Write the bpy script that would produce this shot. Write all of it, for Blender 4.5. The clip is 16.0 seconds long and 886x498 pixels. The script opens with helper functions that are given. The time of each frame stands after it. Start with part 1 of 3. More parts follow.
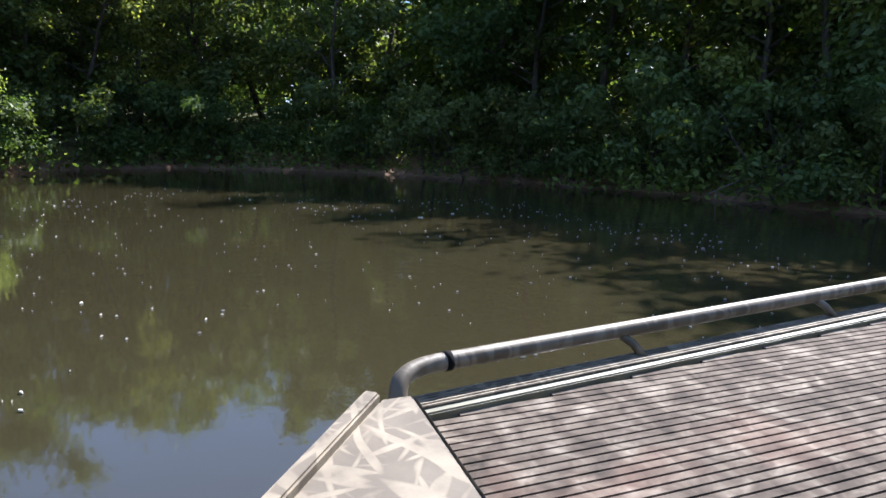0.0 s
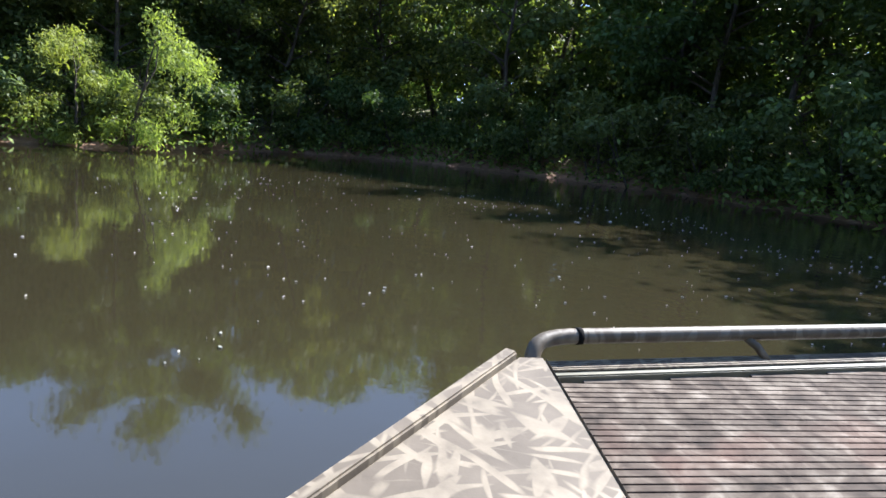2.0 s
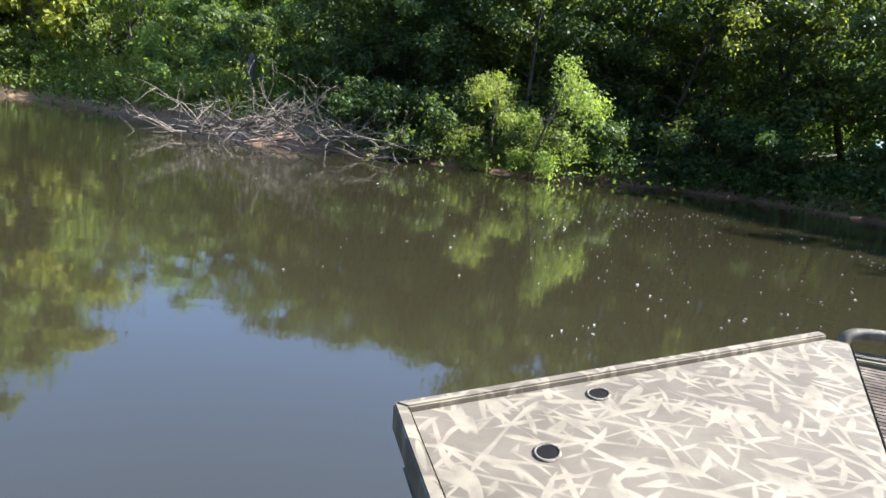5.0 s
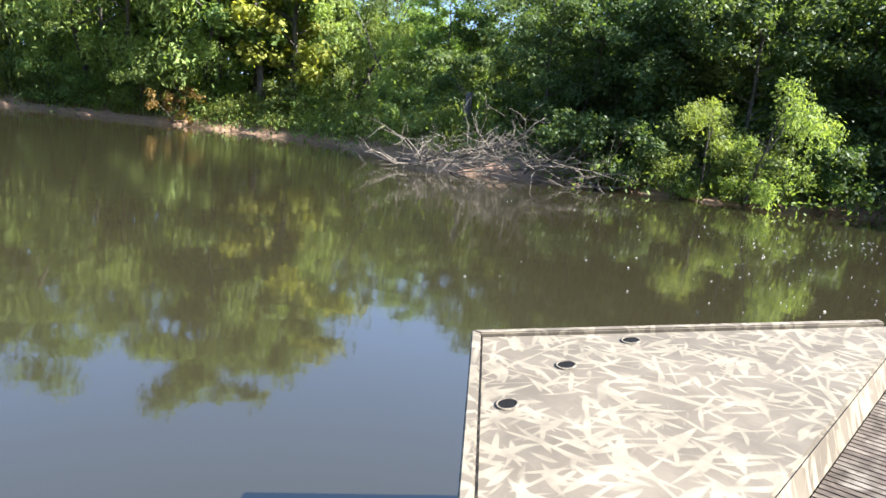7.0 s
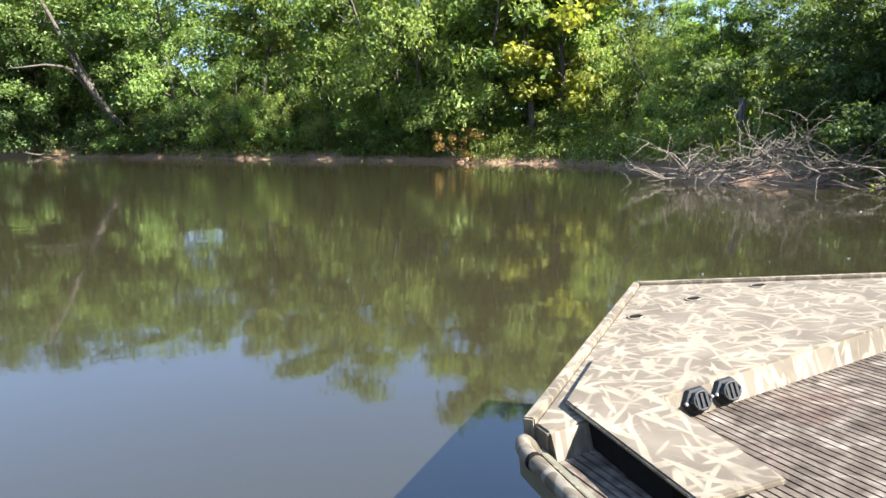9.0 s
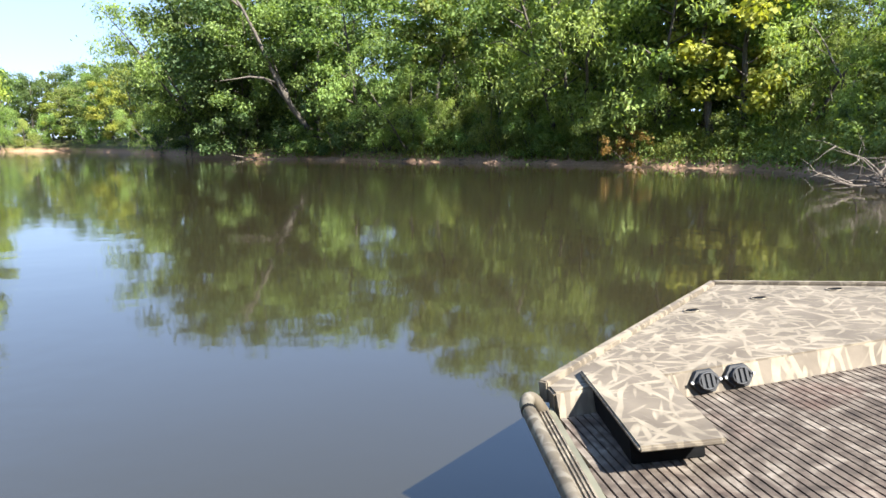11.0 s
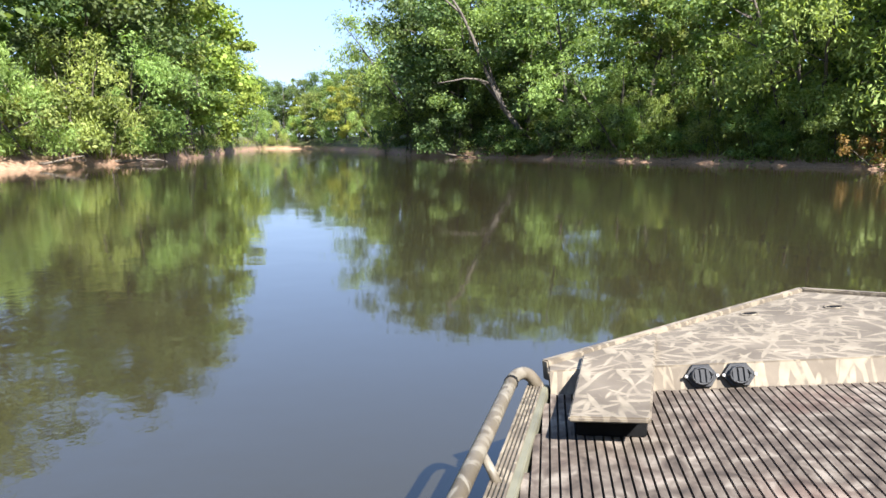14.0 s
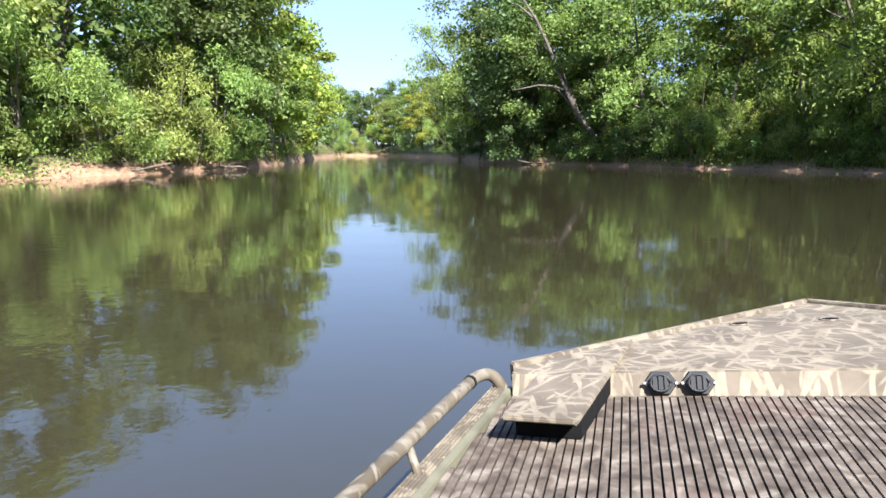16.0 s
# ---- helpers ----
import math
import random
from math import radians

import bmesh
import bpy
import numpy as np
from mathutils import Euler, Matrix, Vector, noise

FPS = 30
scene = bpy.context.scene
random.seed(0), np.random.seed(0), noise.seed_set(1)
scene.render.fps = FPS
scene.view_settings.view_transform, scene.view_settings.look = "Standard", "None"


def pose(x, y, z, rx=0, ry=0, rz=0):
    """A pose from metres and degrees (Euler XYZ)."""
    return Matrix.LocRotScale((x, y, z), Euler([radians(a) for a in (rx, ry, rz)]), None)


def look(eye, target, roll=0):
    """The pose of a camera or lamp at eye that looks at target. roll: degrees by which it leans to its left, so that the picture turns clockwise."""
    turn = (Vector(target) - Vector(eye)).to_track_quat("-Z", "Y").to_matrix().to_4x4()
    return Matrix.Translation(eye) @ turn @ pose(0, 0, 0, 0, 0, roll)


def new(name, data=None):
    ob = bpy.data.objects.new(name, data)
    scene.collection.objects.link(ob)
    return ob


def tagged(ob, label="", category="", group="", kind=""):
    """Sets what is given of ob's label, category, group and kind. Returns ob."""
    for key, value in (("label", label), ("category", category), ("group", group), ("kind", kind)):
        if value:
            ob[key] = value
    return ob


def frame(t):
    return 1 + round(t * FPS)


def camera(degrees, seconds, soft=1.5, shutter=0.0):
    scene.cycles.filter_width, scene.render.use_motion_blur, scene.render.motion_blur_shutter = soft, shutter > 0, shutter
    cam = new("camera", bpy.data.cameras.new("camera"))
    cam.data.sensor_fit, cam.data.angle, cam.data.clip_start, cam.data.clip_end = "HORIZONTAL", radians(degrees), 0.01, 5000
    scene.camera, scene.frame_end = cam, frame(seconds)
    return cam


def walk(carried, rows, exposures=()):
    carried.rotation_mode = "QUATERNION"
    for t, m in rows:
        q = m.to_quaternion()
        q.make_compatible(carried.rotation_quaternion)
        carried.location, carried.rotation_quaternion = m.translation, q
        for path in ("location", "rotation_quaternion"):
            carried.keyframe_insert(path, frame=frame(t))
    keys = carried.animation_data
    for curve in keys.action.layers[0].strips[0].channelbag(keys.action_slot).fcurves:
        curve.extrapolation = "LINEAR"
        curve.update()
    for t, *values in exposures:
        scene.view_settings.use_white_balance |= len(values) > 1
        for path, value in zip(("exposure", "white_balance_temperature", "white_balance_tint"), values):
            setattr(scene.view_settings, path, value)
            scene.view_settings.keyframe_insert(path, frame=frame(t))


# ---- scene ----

# ---------------------------------------------------------------- camera
cam = camera(67.2, 16.0, soft=1.55)
EYE_Z = 1.2
# seconds, x, y, yaw, pitch, roll
PATH = [
    (0.0, -0.04, 0.4, -117.6, -9.3, -1.6),
    (0.5, -0.05, 0.4, -114.9, -9.7, -2.4),
    (1.0, -0.1, 0.41, -111.5, -10.1, -3.2),
    (1.5, -0.17, 0.44, -107.8, -10.1, -4.2),
    (2.0, -0.27, 0.48, -103.6, -10.0, -5.2),
    (2.5, -0.36, 0.51, -99.6, -10.2, -6.0),
    (3.0, -0.46, 0.53, -95.2, -10.5, -6.6),
    (3.5, -0.59, 0.56, -89.8, -10.6, -7.0),
    (4.0, -0.76, 0.58, -82.9, -10.7, -7.3),
    (5.0, -1.09, 0.5, -71.7, -10.6, -7.5),
    (5.5, -1.2, 0.4, -67.1, -10.5, -7.6),
    (6.5, -1.37, 0.11, -59.1, -10.2, -7.6),
    (7.0, -1.48, -0.08, -53.2, -10.1, -6.2),
    (7.5, -1.6, -0.29, -45.8, -9.8, -4.4),
    (8.0, -1.72, -0.52, -39.2, -9.5, -2.4),
    (8.5, -1.82, -0.76, -34.8, -9.3, -1.0),
    (9.0, -1.89, -0.97, -30.2, -9.2, 0.0),
    (10.0, -1.86, -1.26, -22.4, -9.0, 0.0),
    (10.5, -1.8, -1.35, -18.9, -9.0, 0.0),
    (11.5, -1.61, -1.44, -12.6, -8.8, 0.0),
    (12.0, -1.52, -1.49, -9.4, -8.8, 0.0),
    (12.5, -1.44, -1.55, -6.4, -8.9, 0.0),
    (13.0, -1.36, -1.61, -3.1, -9.1, 0.0),
    (13.5, -1.28, -1.67, 0.0, -9.1, -0.1),
    (14.0, -1.2, -1.72, 2.4, -9.0, -0.1),
    (14.5, -1.12, -1.75, 4.4, -8.9, -0.2),
    (15.0, -1.04, -1.76, 6.3, -8.6, -0.1),
    (15.5, -0.96, -1.76, 7.8, -8.4, 0.0),
    (16.0, -0.88, -1.76, 8.9, -8.4, 0.0),
]
walk(cam, [(t, pose(x, y, EYE_Z, 90 + p, r, a)) for t, x, y, a, p, r in PATH],
     [(0.0, 2.0, 5750, 15), (4.0, 2.05, 5700, 11), (6.5, 2.4, 5850, 10), (9.0, 2.4, 6050, 10), (11.5, 2.15, 6100, 11), (16.0, 2.1, 5900, 13)])

# ---------------------------------------------------------------- sun and sky
SUN_AZ, SUN_EL = -151.0, 44.0          # azimuth counted like the yaw, degrees
world = bpy.data.worlds.new("sky")
scene.world = world
world.use_nodes = True
wn = world.node_tree.nodes
sky = wn.new("ShaderNodeTexSky")
sky.sky_type = "NISHITA"
sky.sun_disc = False
sky.sun_elevation = radians(SUN_EL)
sky.sun_rotation = radians(-SUN_AZ)
sky.air_density, sky.dust_density, sky.ozone_density = 1.0, 0.1, 1.8
wn["Background"].inputs["Strength"].default_value = 0.15
even = wn.new("ShaderNodeGamma")        # a hazier, more even sky from zenith to horizon
even.inputs["Gamma"].default_value = 0.64
haze = wn.new("ShaderNodeMix")
haze.data_type = "RGBA"
haze.inputs[0].default_value = 0.62
haze.inputs[7].default_value = (0.58, 1.0, 1.95, 1.0)
world.node_tree.links.new(sky.outputs[0], even.inputs["Color"])
world.node_tree.links.new(even.outputs[0], haze.inputs[6])
world.node_tree.links.new(haze.outputs[2], wn["Background"].inputs[0])
sun_data = bpy.data.lights.new("sun", "SUN")
sun_data.energy, sun_data.angle, sun_data.color = 5.0, radians(0.55), (1.0, 0.94, 0.84)
sun = new("sun", sun_data)
toward = Vector((-math.sin(radians(SUN_AZ)) * math.cos(radians(SUN_EL)), math.cos(radians(SUN_AZ)) * math.cos(radians(SUN_EL)), math.sin(radians(SUN_EL))))
sun.matrix_world = look(toward * 60, (0, 0, 0))


# ---------------------------------------------------------------- materials
class Nodes:
    """Short hand for one material's nodes."""

    def __init__(self, name):
        self.m = bpy.data.materials.new(name)
        self.m.use_nodes = True
        self.t = self.m.node_tree
        self.bsdf = self.t.nodes["Principled BSDF"]
        self.out = self.t.nodes["Material Output"]

    def link(self, a, b):
        self.t.links.new(a, b)

    def noise(self, scale, detail=4.0, coords=None, rough=0.55, dist=0.0):
        n = self.t.nodes.new("ShaderNodeTexNoise")
        n.inputs["Scale"].default_value, n.inputs["Detail"].default_value = scale, detail
        n.inputs["Roughness"].default_value, n.inputs["Distortion"].default_value = rough, dist
        self.link(coords or self.coords(), n.inputs["Vector"])
        return n.outputs["Fac"]

    def coords(self):
        return self.t.nodes.new("ShaderNodeTexCoord").outputs["Object"]

    def world(self):
        return self.t.nodes.new("ShaderNodeNewGeometry").outputs["Position"]

    def mapped(self, coords, scale=(1, 1, 1), rot=(0, 0, 0)):
        n = self.t.nodes.new("ShaderNodeMapping")
        n.inputs["Scale"].default_value = scale
        n.inputs["Rotation"].default_value = [radians(a) for a in rot]
        self.link(coords, n.inputs["Vector"])
        return n.outputs[0]

    def ramp(self, fac, *stops):
        n = self.t.nodes.new("ShaderNodeValToRGB")
        e = n.color_ramp.elements
        while len(e) < len(stops):
            e.new(0.5)
        for el, (p, c) in zip(e, stops):
            el.position = p
            el.color = (*c, 1) if not isinstance(c, (int, float)) else (c, c, c, 1)
        self.link(fac, n.inputs[0])
        return n.outputs[0]

    def mix(self, fac, a, b, how="MIX"):
        n = self.t.nodes.new("ShaderNodeMix")
        n.data_type, n.blend_type = "RGBA", how
        for sock, v in ((n.inputs[0], fac), (n.inputs[6], a), (n.inputs[7], b)):
            if isinstance(v, (int, float)):
                sock.default_value = v
            elif isinstance(v, tuple):
                sock.default_value = (*v, 1)
            else:
                self.link(v, sock)
        return n.outputs[2]

    def math(self, how, a, b=0.0):
        n = self.t.nodes.new("ShaderNodeMath")
        n.operation = how
        for sock, v in zip(n.inputs, (a, b)):
            if isinstance(v, (int, float)):
                sock.default_value = v
            else:
                self.link(v, sock)
        return n.outputs[0]

    def bump(self, height, strength, distance=0.01):
        n = self.t.nodes.new("ShaderNodeBump")
        n.inputs["Strength"].default_value, n.inputs["Distance"].default_value = strength, distance
        self.link(height, n.inputs["Height"])
        self.link(n.outputs[0], self.bsdf.inputs["Normal"])
        return n.outputs[0]

    def done(self, color=None, rough=0.6, metal=0.0, spec=0.5):
        b = self.bsdf.inputs
        if color is not None:
            if isinstance(color, tuple):
                b["Base Color"].default_value = (*color, 1)
            else:
                self.link(color, b["Base Color"])
        if isinstance(rough, (int, float)):
            b["Roughness"].default_value = rough
        else:
            self.link(rough, b["Roughness"])
        b["Metallic"].default_value = metal
        b["Specular IOR Level"].default_value = spec
        return self.m


def leaf_material(name, dark, mid, light, shine=0.45, through_light=0.48):
    n = Nodes(name)
    geo = n.t.nodes.new("ShaderNodeNewGeometry")
    info = n.t.nodes.new("ShaderNodeObjectInfo")
    col = n.ramp(geo.outputs["Random Per Island"], (0.0, dark), (0.45, mid), (1.0, light))
    hsv = n.t.nodes.new("ShaderNodeHueSaturation")
    n.link(n.math("ADD", n.math("MULTIPLY", info.outputs["Random"], 0.05), 0.458), hsv.inputs["Hue"])
    patch = n.noise(0.3, 4, n.world())
    n.link(n.math("ADD", n.math("MULTIPLY", patch, 1.5), 0.3), hsv.inputs["Value"])
    n.link(col, hsv.inputs["Color"])
    n.done(hsv.outputs[0], shine + 0.12, 0.0, 0.25)
    tr = n.t.nodes.new("ShaderNodeBsdfTranslucent")
    n.link(n.mix(1.0, hsv.outputs[0], (1.25, 1.25, 0.5), "MULTIPLY"), tr.inputs[0])
    mx = n.t.nodes.new("ShaderNodeMixShader")
    mx.inputs[0].default_value = through_light
    n.link(n.bsdf.outputs[0], mx.inputs[1])
    n.link(tr.outputs[0], mx.inputs[2])
    n.link(mx.outputs[0], n.out.inputs[0])
    return n.m


LEAF_MID = leaf_material("leaf_green", (0.066, 0.11, 0.03), (0.145, 0.215, 0.056), (0.225, 0.305, 0.09))
# darker copy of the green leaf; carries the banks' shade in its colour
LEAF_DARK = leaf_material("leaf_deep_green_shade", (0.04, 0.075, 0.025), (0.078, 0.13, 0.042), (0.125, 0.18, 0.062), 0.4)
LEAF_WILLOW = leaf_material("leaf_willow", (0.125, 0.2, 0.048), (0.21, 0.3, 0.08), (0.285, 0.375, 0.115), 0.5)
LEAF_YELLOW = leaf_material("leaf_yellow_green", (0.12, 0.172, 0.027), (0.22, 0.285, 0.048), (0.31, 0.36, 0.08), 0.5)
LEAF_ORANGE = leaf_material("leaf_orange", (0.18, 0.13, 0.035), (0.27, 0.18, 0.05), (0.33, 0.21, 0.07), 0.6)
GRASS = leaf_material("grass_blades", (0.08, 0.11, 0.02), (0.13, 0.18, 0.035), (0.2, 0.24, 0.06), 0.55)


def bark_material():
    n = Nodes("bark")
    c = n.mapped(n.coords(), (6, 6, 1.2))
    f = n.noise(3.0, 6, c)
    n.bump(f, 0.7, 0.03)
    return n.done(n.ramp(f, (0.3, (0.03, 0.024, 0.018)), (0.6, (0.11, 0.09, 0.07)), (0.8, (0.2, 0.17, 0.14))), 0.9)


BARK = bark_material()


def dead_wood_material():
    n = Nodes("grey_dead_wood")
    f = n.noise(9.0, 5, n.mapped(n.coords(), (3, 3, 1)))
    n.bump(f, 0.5, 0.01)
    return n.done(n.ramp(f, (0.3, (0.06, 0.046, 0.035)), (0.6, (0.16, 0.13, 0.1)), (0.85, (0.3, 0.26, 0.21))), 0.85)


DEAD = dead_wood_material()


def water_material():
    n = Nodes("murky_river_water")
    pos = n.world()
    mud = n.noise(0.05, 3, pos)
    col = n.ramp(mud, (0.3, (0.0215, 0.0185, 0.0098)), (0.7, (0.027, 0.0232, 0.0118)))
    small = n.noise(5.0, 3, n.mapped(pos, (1, 1.0, 1)), 0.5)
    mid = n.noise(1.1, 2, n.mapped(pos, (1.0, 1.0, 1)), 0.5)
    # light airs ruffle the surface in patches
    airs = n.ramp(n.noise(0.06, 2, pos), (0.45, 0.25), (0.58, 2.4))
    h = n.math("ADD", n.math("MULTIPLY", n.math("MULTIPLY", small, airs), 0.35), n.math("MULTIPLY", mid, 0.55))
    n.bump(h, 0.11, 0.06)
    m = n.done(col, 0.045, 0.0, 0.5)
    n.bsdf.inputs["IOR"].default_value = 1.7
    return m


WATER = water_material()


def ground_material():
    n = Nodes("river_bank_earth")
    pos = n.world()
    sep = n.t.nodes.new("ShaderNodeSeparateXYZ")
    n.link(pos, sep.inputs[0])
    fine = n.noise(6.0, 6, pos)
    broad = n.noise(0.5, 4, pos)
    clay = n.ramp(fine, (0.25, (0.16, 0.09, 0.055)), (0.55, (0.28, 0.168, 0.1)), (0.8, (0.37, 0.25, 0.165)))
    litter = n.ramp(broad, (0.35, (0.045, 0.045, 0.018)), (0.55, (0.09, 0.085, 0.03)), (0.75, (0.12, 0.09, 0.05)))
    up = n.math("ADD", sep.outputs["Z"], n.math("MULTIPLY", n.math("SUBTRACT", broad, 0.5), 0.5))
    f = n.ramp(up, (0.42, 0.0), (0.72, 1.0))
    n.bump(fine, 0.6, 0.05)
    return n.done(n.mix(f, clay, litter), 0.95)


GROUND = ground_material()


def camo_material(name, ground_a, ground_b, streak, rough=0.72):
    """Matt paint with pale grass-blade camouflage strokes."""
    n = Nodes(name)
    flat = n.coords()
    warp = n.t.nodes.new("ShaderNodeTexNoise")
    warp.inputs["Scale"].default_value, warp.inputs["Detail"].default_value = 5.0, 1.0
    n.link(flat, warp.inputs["Vector"])
    c = n.mix(0.05, flat, warp.outputs["Color"], "ADD")
    base = n.ramp(n.noise(7.0, 4, c), (0.38, ground_a), (0.62, ground_b))
    total = None
    for k, turn in enumerate((12, -24, 48, -58, 84)):
        cc = n.t.nodes.new("ShaderNodeMapping")
        cc.vector_type = "TEXTURE"
        cc.inputs["Scale"].default_value = (1 / 50, 1 / 8.0, 1 / 8.0)
        cc.inputs["Rotation"].default_value = (0, 0, radians(turn))
        cc.inputs["Location"].default_value = (0.37 * k, 0.19 * k, 0.53 * k)
        n.link(c, cc.inputs["Vector"])
        f = n.ramp(n.noise(1.0, 0.0, cc.outputs[0], 0.4, 0.2), (0.635, 0.0), (0.7, 1.0))
        total = f if total is None else n.math("MAXIMUM", total, f)
    worn = n.ramp(n.noise(16.0, 5, flat), (0.32, 0.25), (0.62, 0.85))
    col = n.mix(n.math("MULTIPLY", total, worn), base, streak)
    dirt = n.ramp(n.noise(3.0, 6, c, 0.7), (0.35, 0.72), (0.6, 1.0))
    col = n.mix(1.0, col, dirt, "MULTIPLY")
    n.bump(n.noise(180, 2, c), 0.12, 0.002)
    return n.done(col, rough, 0.0, 0.3)


CAMO = camo_material("camouflage_paint", (0.112, 0.09, 0.064), (0.146, 0.119, 0.086), (0.28, 0.234, 0.165))


def slat_material():
    n = Nodes("weathered_camo_slats")
    c = n.coords()
    pos = n.mapped(n.world(), (1, 1, 1))
    info = n.t.nodes.new("ShaderNodeObjectInfo")
    f = n.noise(19.0, 4, pos, 0.5, 0.6)
    col = n.ramp(f, (0.3, (0.043, 0.034, 0.027)), (0.46, (0.086, 0.067, 0.052)), (0.56, (0.122, 0.099, 0.077)), (0.72, (0.215, 0.182, 0.144)))
    red = n.ramp(n.noise(2.6, 3, pos), (0.56, 0.0), (0.74, 0.26))
    col = n.mix(red, col, (0.3, 0.16, 0.12))
    v = n.math("ADD", n.math("MULTIPLY", info.outputs["Random"], 0.22), 0.86)
    hsv = n.t.nodes.new("ShaderNodeHueSaturation")
    n.link(v, hsv.inputs["Value"])
    n.link(col, hsv.inputs["Color"])
    n.bump(n.noise(60, 4, n.mapped(c, (3, 0.3, 1))), 0.4, 0.002)
    return n.done(hsv.outputs[0], 0.9, 0.0, 0.15)


SLAT = slat_material()


def plain(name, color, rough=0.6, metal=0.0, grain=30.0, vary=0.25, bump=0.2):
    n = Nodes(name)
    f = n.noise(grain, 5)
    lo = tuple(v * (1 - vary) for v in color)
    hi = tuple(min(1, v * (1 + vary)) for v in color)
    n.bump(f, bump, 0.003)
    return n.done(n.ramp(f, (0.3, lo), (0.7, hi)), rough, metal)


DARK_GROOVE = plain("dark_groove", (0.025, 0.022, 0.02), 0.9)
BLACK_PLASTIC = plain("black_plastic", (0.012, 0.012, 0.013), 0.6, 0.0, 90, 0.3, 0.1)
BLACK_FOAM = plain("black_rubber", (0.007, 0.007, 0.007), 0.95)
BLACK_FOAM.node_tree.nodes["Principled BSDF"].inputs["Specular IOR Level"].default_value = 0.1
HULL_PAINT = plain("olive_hull_paint", (0.13, 0.122, 0.08), 0.55, 0.0, 8, 0.3)
ALUMINIUM = plain("worn_aluminium", (0.62, 0.6, 0.56), 0.38, 0.9, 25, 0.2)
RAIL_PAINT = camo_material("worn_rail_paint", (0.085, 0.068, 0.045), (0.135, 0.112, 0.079), (0.21, 0.185, 0.14), 0.5)
FOAM = plain("river_foam", (0.46, 0.44, 0.37), 0.9)


# ---------------------------------------------------------------- helpers of the place
def mesh_object(name, verts, faces, material, parent=None, label="", smooth=False):
    me = bpy.data.meshes.new(name)
    me.from_pydata(verts, [], faces)
    if smooth:
        me.polygons.foreach_set("use_smooth", [True] * len(me.polygons))
    me.materials.append(material)
    ob = new(name, me)
    if parent is not None:
        ob.parent = parent
    if label:
        ob["label"] = label
    return ob


def part(name, bm, material, parent=None, label="", smooth=False):
    me = bpy.data.meshes.new(name)
    bm.to_mesh(me)
    bm.free()
    if smooth:
        me.polygons.foreach_set("use_smooth", [True] * len(me.polygons))
    me.materials.append(material)
    ob = new(name, me)
    if parent is not None:
        ob.parent = parent
    if label:
        ob["label"] = label
    return ob


def polar(az, r, z=0.0):
    a = radians(az)
    return Vector((-math.sin(a) * r, math.cos(a) * r, z))


def tube(bm, points, radii, sides=7):
    """A tapered tube along points, added to bm."""
    rings = []
    for i, p in enumerate(points):
        d = (Vector(points[min(i + 1, len(points) - 1)]) - Vector(points[max(i - 1, 0)])).normalized()
        q = d.to_track_quat("Z", "Y")
        rings.append([bm.verts.new(Vector(p) + q @ Vector((math.cos(2 * math.pi * k / sides) * radii[i], math.sin(2 * math.pi * k / sides) * radii[i], 0))) for k in range(sides)])
    for a, b in zip(rings, rings[1:]):
        for k in range(sides):
            bm.faces.new((a[k], a[(k + 1) % sides], b[(k + 1) % sides], b[k]))
    bm.faces.new(rings[0][::-1])
    bm.faces.new(rings[-1])


def rounded(points, rounds=2):
    """The same line with its corners cut smooth."""
    pts = [Vector(p) for p in points]
    for _ in range(rounds):
        out = [pts[0]]
        for a, b in zip(pts, pts[1:]):
            out += [a.lerp(b, 0.25), a.lerp(b, 0.75)]
        pts = out + [pts[-1]]
    return pts


def leaf_mesh(name, centres, sizes, rng, droop=0.0, slim=0.5, outward=None):
    """One mesh of many small pointed leaf sprays round the given centres, facing up and, where given, out of their clump."""
    n = len(centres)
    face = rng.normal(size=(n, 3)) * 0.62
    face[:, 2] += 0.6
    if outward is not None:
        face += outward * 0.85
    long = np.cross(face, rng.normal(size=(n, 3)))
    long[:, 2] -= droop
    long /= np.linalg.norm(long, axis=1)[:, None] + 1e-9
    side = np.cross(long, face)
    side /= np.linalg.norm(side, axis=1)[:, None] + 1e-9
    up = np.cross(side, long)
    s = sizes[:, None]
    a = centres - long * s * 0.5
    b = centres + side * s * slim * 0.5 + up * s * 0.08
    c = centres + long * s * 0.5
    d = centres - side * s * slim * 0.5 + up * s * 0.08
    v = np.stack([a, b, c, d], 1).reshape(-1, 3)
    me = bpy.data.meshes.new(name)
    me.vertices.add(4 * n)
    me.vertices.foreach_set("co", v.ravel())
    me.loops.add(4 * n)
    me.loops.foreach_set("vertex_index", np.arange(4 * n))
    me.polygons.add(n)
    me.polygons.foreach_set("loop_start", np.arange(n) * 4)
    me.update(calc_edges=True)
    return me


# ---------------------------------------------------------------- the river's shore, as distance over azimuth
SHORE_KEYS = [(-180, 30), (-163, 17), (-148, 14.8), (-136, 17), (-121, 20.5), (-105, 23.5), (-95, 24), (-86, 22.5), (-78, 19.5), (-70, 19),
              (-62, 19.5), (-56, 18.2), (-51, 19.5), (-47, 25), (-42, 31), (-35, 34.5), (-28, 37), (-20, 41.5), (-9, 47), (2, 57), (6, 67),
              (8.5, 85), (11, 112), (14, 138), (18, 138), (20.5, 100), (23, 62), (26, 50), (30, 41.5), (35, 36.5), (42, 33), (55, 28), (80, 26), (120, 32), (150, 36), (180, 30)]


